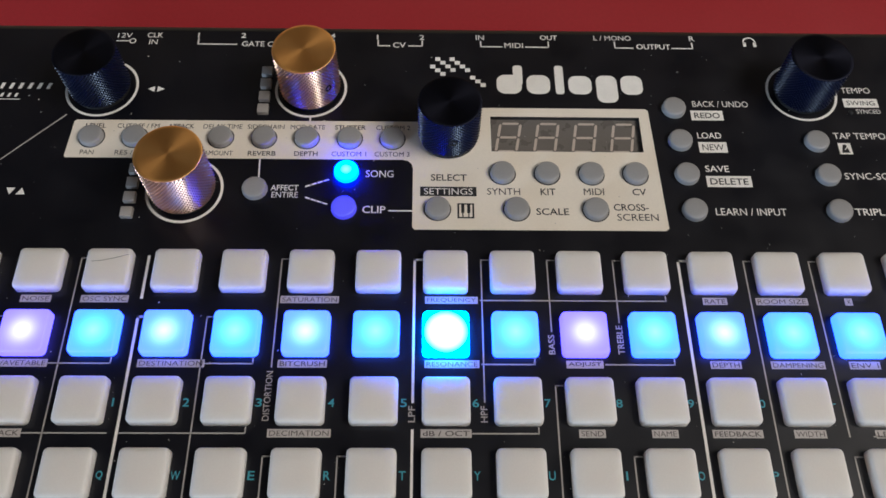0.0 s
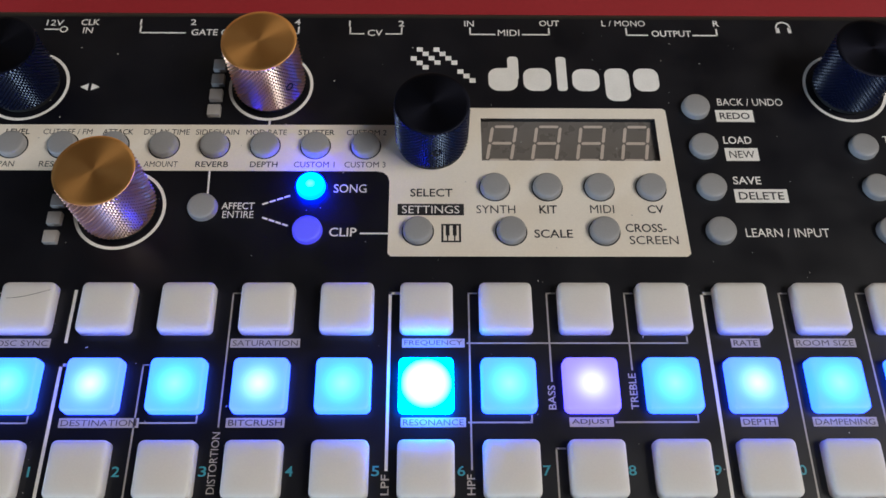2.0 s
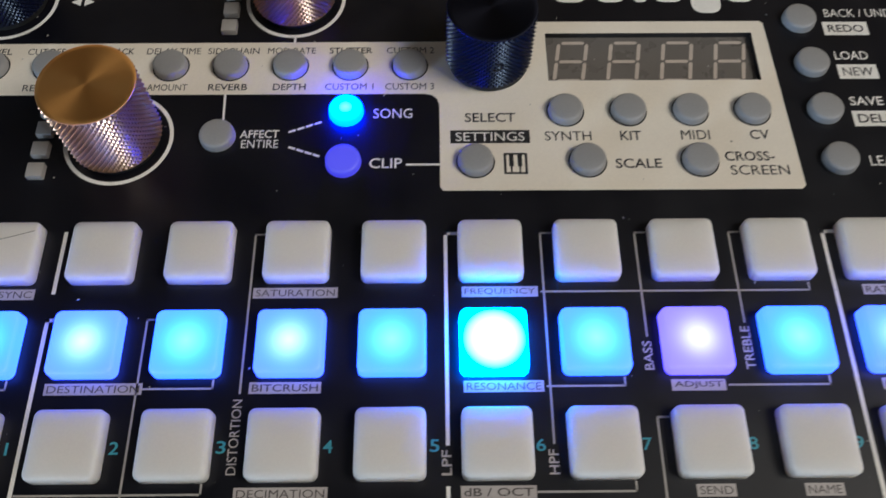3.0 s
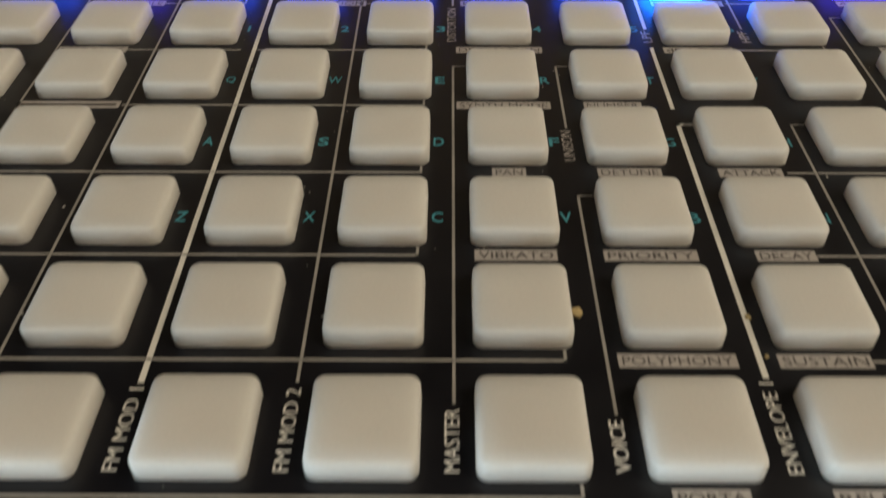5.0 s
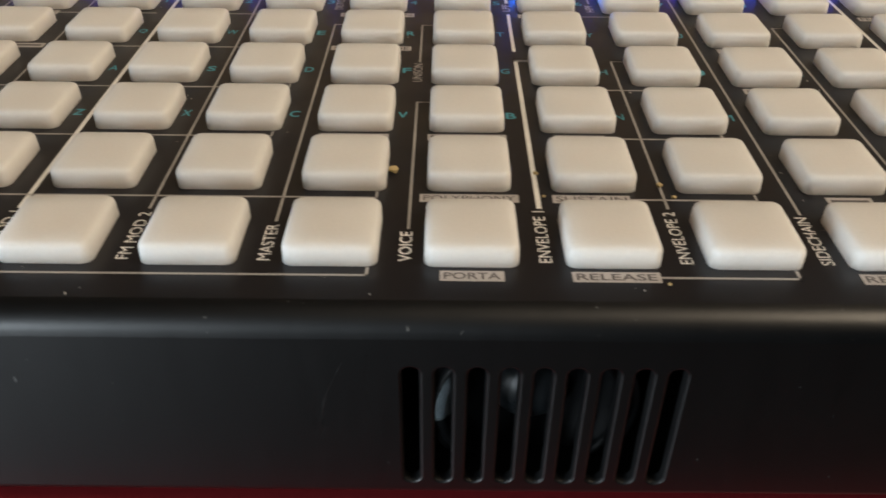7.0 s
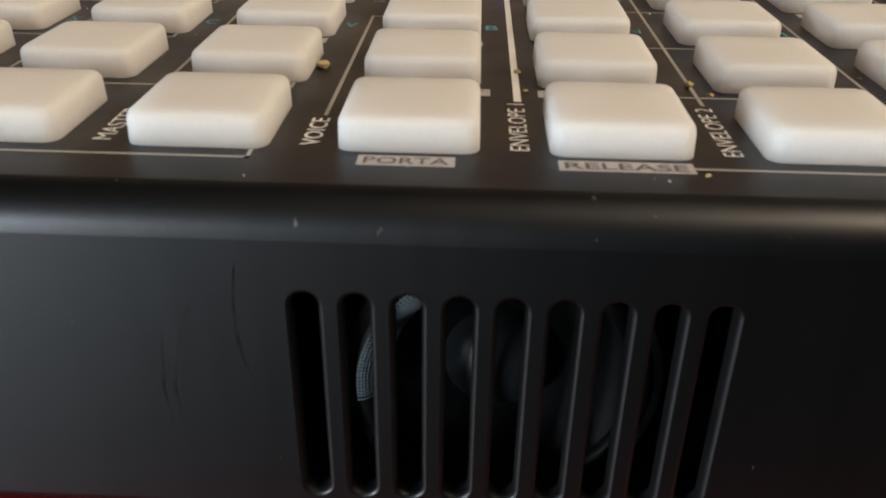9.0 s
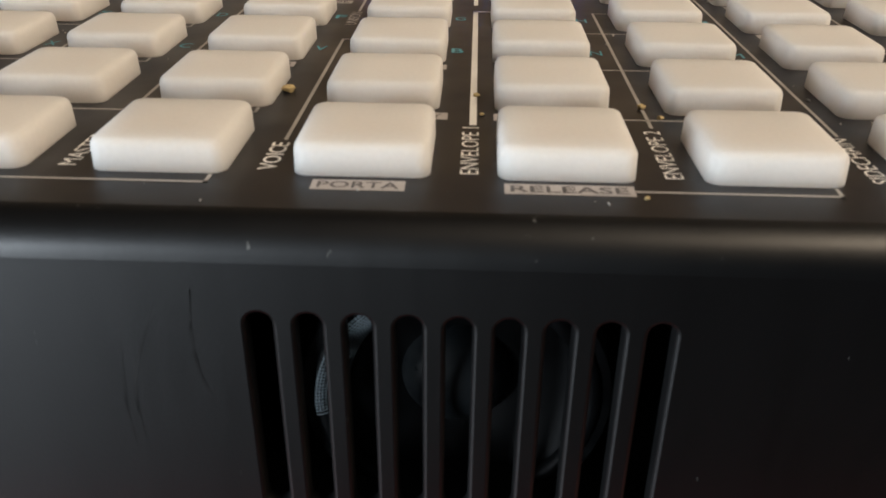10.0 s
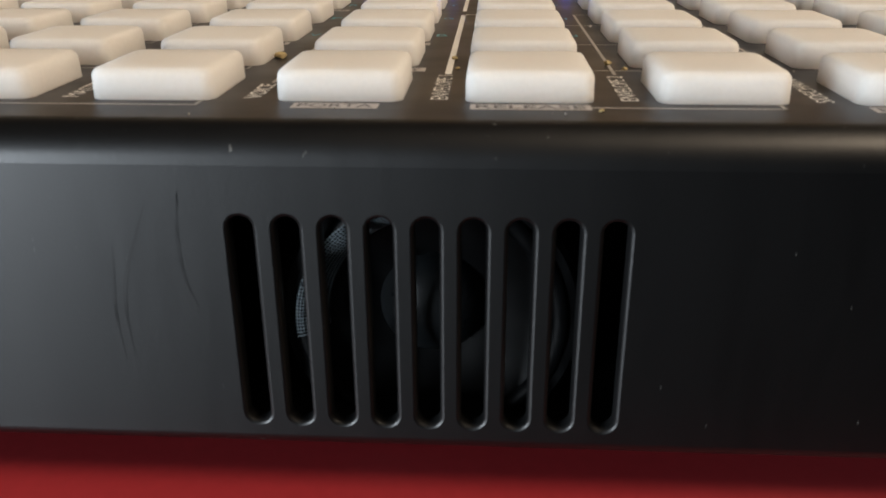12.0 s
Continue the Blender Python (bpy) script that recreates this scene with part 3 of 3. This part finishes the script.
for row, text in ((5, "1234567890-"), (4, "QWERTYUIOP"), (3, "ASDFGHJKL"), (2, "ZXCVBNM")):
    for k, ch in enumerate(text):
        x, y = (3 + k) * PITCH + 6.6, row * PITCH + 4.9
        w = {"W": 1.0, "M": 0.95, "I": 0.2, "1": 0.2, "-": 0.5}.get(ch, 0.72)
        hh = 0.12 if ch == "-" else 0.95
        lettering(ch, x - w, x + w, y - hh, y + hh, INK, teal_ink, box_thing)

# ---- knobs with printed rings ----
def knob(x, y, top, side, label, screw=None, tall=15.6, wide=7.9):
    k = part("knob", turned(((5.0, 0.1), (7.6, 0.15), (7.6, 1.4)), 48), hole_black, box_thing, label, (x, y, H))
    bm, steps, rows, z0, z1 = bmesh.new(), 104, 24, 1.2, tall
    grid = []
    for j in range(rows + 1):
        z = z0 + (z1 - z0) * j / rows
        grid.append([])
        for i in range(steps):
            r = wide + (0.42 if (i + j) % 2 == 0 and 0 < j < rows else 0.0)
            a = 2 * math.pi * i / steps
            grid[-1].append(bm.verts.new((r * math.cos(a), r * math.sin(a), z)))
    for j in range(rows):
        for i in range(steps):
            a, b, c, d = grid[j][i], grid[j][(i + 1) % steps], grid[j + 1][(i + 1) % steps], grid[j + 1][i]
            if (i + j) % 2 == 0:
                bm.faces.new((a, b, d)), bm.faces.new((b, c, d))
            else:
                bm.faces.new((a, b, c)), bm.faces.new((a, c, d))
    part("knurled_grip", bm, side, k, smooth=False)
    part("knob_top", turned(((wide + 0.1, tall - 0.1), (wide + 0.24, tall + 0.08), (wide + 0.2, tall + 0.25), (wide + 0.02, tall + 0.36), (wide - 0.7, tall + 0.36), (3.0, tall + 0.33), (0.3, tall + 0.3)), 72), top, k)
    part("printed_ring", annulus(9.05, 9.75, 0.03), white_ink, k, "white printed ring")
    if screw:
        s = part("set_screw", turned(((0.95, 0.0), (1.0, 0.2), (0.75, 0.25), (0.7, -0.6), (0.05, -0.6)), 20), hole_black, k, "dark set screw hole", ((wide + 0.22) * math.cos(radians(screw)), (wide + 0.22) * math.sin(radians(screw)), 7.4))
        s.rotation_euler = (0, radians(90), radians(screw))
    return k


knob(62.3, 140.4, gold_top, gold_side, "gold knurled metal knob")
knob(91.8, 173.1, gold_top, gold_side, "gold knurled metal knob", -45)
sel = knob(129.1, 158.0, black_top, black_side, "black knurled metal knob on the cream panel", -84, 14.0, 7.75)
knob(35.5, 172.9, black_top, black_side, "black knurled metal knob", None, 14.0, 7.75)
knob(225.9, 173.3, black_top, black_side, "black knurled metal knob", None, 14.0, 7.75)
for child in list(sel.children):
    if child.name.startswith("printed_ring"):
        bpy.data.objects.remove(child)

# ---- round buttons and indicator blocks ----
def button_mesh():
    prof = [(3.22, -0.4), (3.2, 0.1), (3.12, 1.15), (3.02, 1.4), (2.86, 1.56), (2.5, 1.65), (1.4, 1.72), (0.1, 1.75)]
    return finish(turned(prof, 32), "button")


plain_button, lit_button, dim_button = button_mesh(), button_mesh(), button_mesh()
# Flat dark ring draws the shaded gap round a button; no hole is cut.
gap_mesh = finish(annulus(3.1, 3.45, 0.0), "gap_shade_ring")
ROW_Y = (156.5, 145.9, 135.1)
for x, y in [(35.9 + 11.2 * k, ROW_Y[0]) for k in range(8)] + [(102.8, ROW_Y[1]), (102.7, ROW_Y[2]), (80.0, 140.6), (142.8, ROW_Y[1]), (154.3, ROW_Y[1]), (165.7, ROW_Y[1]), (177.1, ROW_Y[1]), (126.1, ROW_Y[2]), (146.0, ROW_Y[2]), (165.9, ROW_Y[2]),
             (189.8, 167.2), (190.1, ROW_Y[0]), (190.4, ROW_Y[1]), (190.8, ROW_Y[2]), (226.3, ROW_Y[0]), (227.0, ROW_Y[1]), (227.5, ROW_Y[2])]:
    lit, dim = x == 102.8, x == 102.7
    b = part("button", lit_button if lit else dim_button if dim else plain_button, lamp_blue if lit else dim_violet if dim else button_rubber, box_thing, "round button glowing bright blue" if lit else "round button glowing faintly violet" if dim else "", (x, y, H))
    part("gap_shade_ring", gap_mesh, hole_black, b, at=(0, 0, 0.05))
part("indicator_lamp", turned(((0.62, -0.2), (0.62, 0.15), (0.5, 0.3), (0.05, 0.36)), 20), dark_ink, box_thing, "small unlit tempo indicator", (238.0, 166.6, H))
led_mesh = finish(box(bmesh.new(), -1.45, 1.45, -1.45, 1.45, -0.3, 1.3, 0.25), "indicator_block")
for x, ys in ((79.6, (178.4, 174.2, 169.9, 165.6)), (49.2, (146.2, 142.0, 137.7, 133.3))):
    for y in ys:
        part("indicator_block", led_mesh, led_plastic, box_thing, at=(x, y, H))

# ---- words on the panel ----
def word(text, x, y, w, h=1.9, material=None, upto=INK2, parent=None):
    lettering(text, x - w / 2, x + w / 2, y - h / 2, y + h / 2, upto, material or white_ink, parent or box_thing)


for text, x, y, w in (("LEVEL", 36.3, 160.2, 5.2), ("CUTOFF / FM", 47.4, 160.2, 10.6), ("ATTACK", 58.6, 160.2, 6.6), ("DELAY TIME", 69.5, 160.2, 9.9), ("SIDECHAIN", 80.8, 160.2, 9.4), ("MOD RATE", 91.8, 160.2, 8.8),
                      ("STUTTER", 103, 160.2, 7.9), ("CUSTOM 2", 114.3, 160.2, 8.7), ("PAN", 35.5, 151.7, 3.4), ("RES / FM", 46.6, 151.7, 7.6), ("AMOUNT", 69.3, 151.7, 7.2), ("REVERB", 80.5, 151.7, 7.0), ("DEPTH", 91.9, 151.7, 5.9),
                      ("CUSTOM 1", 103, 151.7, 8.7), ("CUSTOM 3", 114.2, 151.7, 8.8)):
    word(text, 114.3 + (x - 114.2) * 1.001, y, w * 1.03, 1.45, dark_ink, parent=cream)
for text, x, y, w, h in (("SELECT", 129.0, 144.6, 9.2, 2.0), ("SYNTH", 142.9, 140.5, 8.4, 2.0), ("KIT", 154.2, 140.5, 3.8, 2.0), ("MIDI", 165.9, 140.6, 5.2, 2.0), ("CV", 177.5, 140.6, 3.5, 2.0),
                         ("SCALE", 155.0, 134.6, 8.2, 2.0), ("CROSS-", 174.9, 136.0, 8.8, 2.0), ("SCREEN", 176.3, 133.1, 10.4, 2.0)):
    word(text, x, y, w, h, dark_ink, parent=cream)
plate = part("pad_label", flat(rect_points(121.7, 136.0, 139.0, 141.8), INK2), dark_ink, cream, "black printed label")
word("SETTINGS", 128.85, 140.4, 12.4, 1.9, white_ink, INK3, plate)
# small keyboard sign
bm = bmesh.new()
for x0, x1, y0, y1 in ((131.55, 134.85, 132.5, 132.9), (131.55, 134.85, 136.5, 136.9), (131.1, 131.55, 132.5, 136.9), (134.85, 135.3, 132.5, 136.9), (132.05, 132.85, 134.1, 136.5), (133.55, 134.35, 134.1, 136.5), (132.3, 132.6, 132.9, 134.1), (133.8, 134.1, 132.9, 134.1)):
    bm.faces.new([bm.verts.new((x, y, INK2)) for x, y in rect_points(x0, x1, y0, y1)])
part("keyboard_sign", bm, dark_ink, cream, smooth=False)

for text, x, y, w, h in (("AFFECT", 87.4, 140.9, 7.0, 1.7), ("ENTIRE", 87.6, 138.8, 6.6, 1.7), ("SONG", 111.3, 145.3, 7.1, 2.1), ("CLIP", 110.2, 134.6, 5.8, 2.1), ("BACK / UNDO", 202.8, 168.7, 15.2, 2.0), ("LOAD", 198.2, 158.2, 6.4, 2.0),
                         ("SAVE", 198.6, 147.6, 6.2, 2.0), ("LEARN / INPUT", 205.2, 134.6, 18.0, 2.1), ("TEMPO", 241.0, 173.8, 8.0, 2.0), ("SYNCED", 242.9, 166.6, 6.6, 1.4), ("TAP TEMPO", 238.4, 158.4, 14.0, 2.0), ("SYNC-SC", 237.2, 145.6, 11.4, 2.0), ("TRIPL", 235.4, 134.8, 7.5, 2.0),
                         ("12V", 38.4, 190.4, 4.0, 1.8), ("CLK", 46.8, 190.6, 4.4, 1.8), ("IN", 46.6, 188.1, 2.3, 1.8), ("1", 58.9, 190.7, 0.4, 1.8), ("2", 71.5, 190.8, 1.4, 1.8), ("3", 84.1, 190.9, 1.4, 1.8), ("4", 96.6, 191.0, 1.4, 1.8), ("GATE OUT", 77.6, 187.7, 12.5, 1.9),
                         ("1", 109.2, 190.6, 0.4, 1.8), ("2", 121.7, 190.7, 1.4, 1.8), ("CV", 115.4, 187.8, 3.6, 1.9), ("IN", 138.1, 190.8, 2.3, 1.8), ("OUT", 157.6, 191.0, 4.8, 1.8), ("MIDI", 147.6, 188.0, 5.2, 1.9),
                         ("L / MONO", 175.7, 191.1, 10.6, 1.8), ("R", 198.4, 191.2, 1.5, 1.8), ("OUTPUT", 187.1, 188.0, 9.6, 1.9)):
    word(text, x, y + (1.2 if y > 185 else 0.3), w, h)
for text, x0, x1, y0, y1 in (("REDO", 194.3, 203.0, 163.5, 166.8), ("NEW", 194.9, 202.4, 153.0, 156.4), ("DELETE", 195.3, 207.0, 142.3, 145.7), ("SWING", 236.7, 246.2, 168.3, 171.3)):
    plate = part("pad_label", flat(rect_points(x0, x1, y0, y1), INK), white_ink, box_thing, "white printed label")
    lettering(text, x0 + 0.9, x1 - 0.9, y0 + 0.75, y1 - 0.75, INK2, dark_ink, plate)
plate = part("pad_label", flat(rect_points(232.0, 235.4, 152.8, 156.4), INK), white_ink, box_thing, "white printed metronome sign")
part("metronome_sign", flat([(232.6, 153.3), (234.8, 153.3), (234.1, 155.9), (233.3, 155.9)], INK2), dark_ink, plate)
part("metronome_arm", flat([(233.55, 154.1), (234.5, 155.2), (234.35, 155.35), (233.4, 154.2)], INK3), white_ink, plate)
# brackets under the socket names
for x0, x1, ga, gb in ((59.1, 97, 69.8, 85.4), (109.4, 121.8, 112.6, 118.1), (138.3, 157.4, 144.2, 151.0), (181.0, 198.2, 181.8, 192.4)):
    if ga - x0 > 1:
        line([(x0, 190.6), (x0, 188.7), (ga, 188.7)], 0.4, white_ink)
    line([(gb, 188.7), (x1, 188.7), (x1, 190.6)], 0.4, white_ink)
line([(176.2, 190.8), (176.2, 188.7), (181.2, 188.7)], 0.4, white_ink)
# plug sign, headphones, arrows
line([(36.4, 189.6), (40.0, 189.6)], 0.35, white_ink)
part("printed_ring", annulus(0.65, 0.95, INK, 24), white_ink, box_thing, at=(40.8, 189.6, 0))
bm = bmesh.new()
arc = [(214.7 + r * math.cos(radians(a)), 191.2 + r * math.sin(radians(a)), INK) for r in (1.9, 1.5) for a in (range(-20, 201, 20) if r > 1.6 else range(200, -21, -20))]
bm.faces.new([bm.verts.new(p) for p in arc])
for sx in (-1, 1):
    bm.faces.new([bm.verts.new((x, y, INK)) for x, y in rect_points(214.7 + sx * 1.45 - 0.45, 214.7 + sx * 1.45 + 0.45, 189.6, 191.2)])
part("headphone_sign", bm, white_ink, box_thing, smooth=False)
for pts in ([(47.8, 172.6), (49.7, 173.6), (49.7, 171.6)], [(50.4, 171.6), (50.4, 173.6), (52.3, 172.6)], [(17.7, 140.7), (20.0, 140.7), (18.8, 138.7)], [(20.4, 138.7), (22.7, 138.7), (21.6, 140.7)]):
    part("arrow_sign", flat(pts, INK), white_ink, box_thing)
line([(13.9, 149.1), (27.8, 163.7)], 0.35), line([(13.9, 149.1), (2.0, 136.6)], 0.35)
line([(80.3, 149.9), (80.6, 143.0)], 0.4, white_ink), line([(114.0, 134.6), (119.7, 134.6)], 0.4, white_ink), line([(92.3, 163.2), (92.3, 162.1)], 0.5, white_ink)
for (xa, ya), (xb, yb) in (((92.6, 141.6), (98.7, 143.9)), ((92.8, 138.4), (98.7, 136.3))):
    for k in range(4):
        f0, f1 = k / 4 + 0.03, k / 4 + 0.17
        line([(xa + (xb - xa) * f0, ya + (yb - ya) * f0), (xa + (xb - xa) * f1, ya + (yb - ya) * f1)], 0.42, white_ink)
# maker's mark as plain shapes
for x0, count, step, y0, y1, w in ((-2.0, 10, 2.5, 172.3, 174.3, 0.95), (1.2, 7, 1.9, 169.5, 170.8, 0.7)):
    for k in range(count):
        x, lean = x0 + step * k, (y1 - y0) * 0.25
        part("mark_bar", flat([(x, y0), (x + w, y0), (x + w + lean, y1), (x + lean, y1)], INK), white_ink, box_thing)
part("mark_bar", flat(rect_points(1, 14.4, 168.6, 168.85), INK), white_ink, box_thing)
for x0, x1, y0, y1 in ((142.3, 149.2, 172.0, 178.6), (146.9, 149.5, 175.0, 182.0), (150.5, 157.0, 172.0, 178.6), (158.4, 160.8, 172.0, 182.0), (162.0, 168.4, 172.0, 178.4), (169.6, 175.4, 169.2, 178.6), (176.4, 182.4, 172.0, 178.6)):
    pts = [(u + (x0 + x1) / 2, v + (y0 + y1) / 2) for u, v in outline(x1 - x0, y1 - y0, min(x1 - x0, y1 - y0) * 0.36, 6)]
    part("mark_shape", flat(pts, INK + 0.004 * (y0 == 175.0)), white_ink, box_thing)
for x0, y0, count in ((126.2, 184.0, 4), (130.2, 184.0, 4), (135.8, 177.5, 3), (124.8, 181.3, 3)):
    for k in range(count):
        x, y = x0 + 1.4 * k, y0 - 1.29 * k
        part("mark_square", flat(rect_points(x - 0.72, x + 0.72, y - 0.66, y + 0.66), INK), white_ink, box_thing)

# ---- crumbs, dust and a hair ----
rng = random.Random(7)
for x, y, r, lab in ((121.4, 14.6, 0.26, 1), (120.9, 20.2, 0.34, 1), (102.2, 20.6, 0.66, 1), (136.6, 17.4, 0.45, 1), (133.6, -3.2, 0.22, 1), (137.9, 14.6, 0.3, 1)):
    bm = bmesh.new()
    bmesh.ops.create_icosphere(bm, subdivisions=2, radius=r)
    for v in bm.verts:
        v.co *= 1 + rng.uniform(-0.25, 0.25)
        v.co.z *= 0.6
    ob = part("crumb", bm, crumb_mat, None, at=(x, y, H + 0.4 * r))
    tagged(ob, "tiny yellowish crumb on the black panel", "crumb", "crumbs on the panel")
bm = bmesh.new()
for k in range(420):
    x, y, r = rng.uniform(5, 245), rng.uniform(-8, 192), rng.choice((0.05, 0.07, 0.09, 0.12, 0.18))
    bmesh.ops.create_icosphere(bm, subdivisions=1, radius=r, matrix=pose(x, y, H + r * 0.3, rng.uniform(0, 90), 0, rng.uniform(0, 180)) @ Matrix.Diagonal((rng.uniform(0.7, 2.0), 1, 0.6, 1)))
tagged(part("dust", bm, dust_mat, None), "fine pale dust specks on the panel", "dust", kind="stuff")
bm = bmesh.new()
path = [(44.2 + 8.4 * k / 12, 118.6 + 1.9 * math.sin(k / 12 * 1.3) * k / 12, H + PH + 0.06) for k in range(13)]
loft(bm, [[(x, y + 0.05 * math.cos(a), z + 0.05 * math.sin(a)) for a in (0, 2.1, 4.2)] for x, y, z in path])
tagged(part("hair", bm, hair_mat, None), "thin dark hair lying on a white pad", "hair")
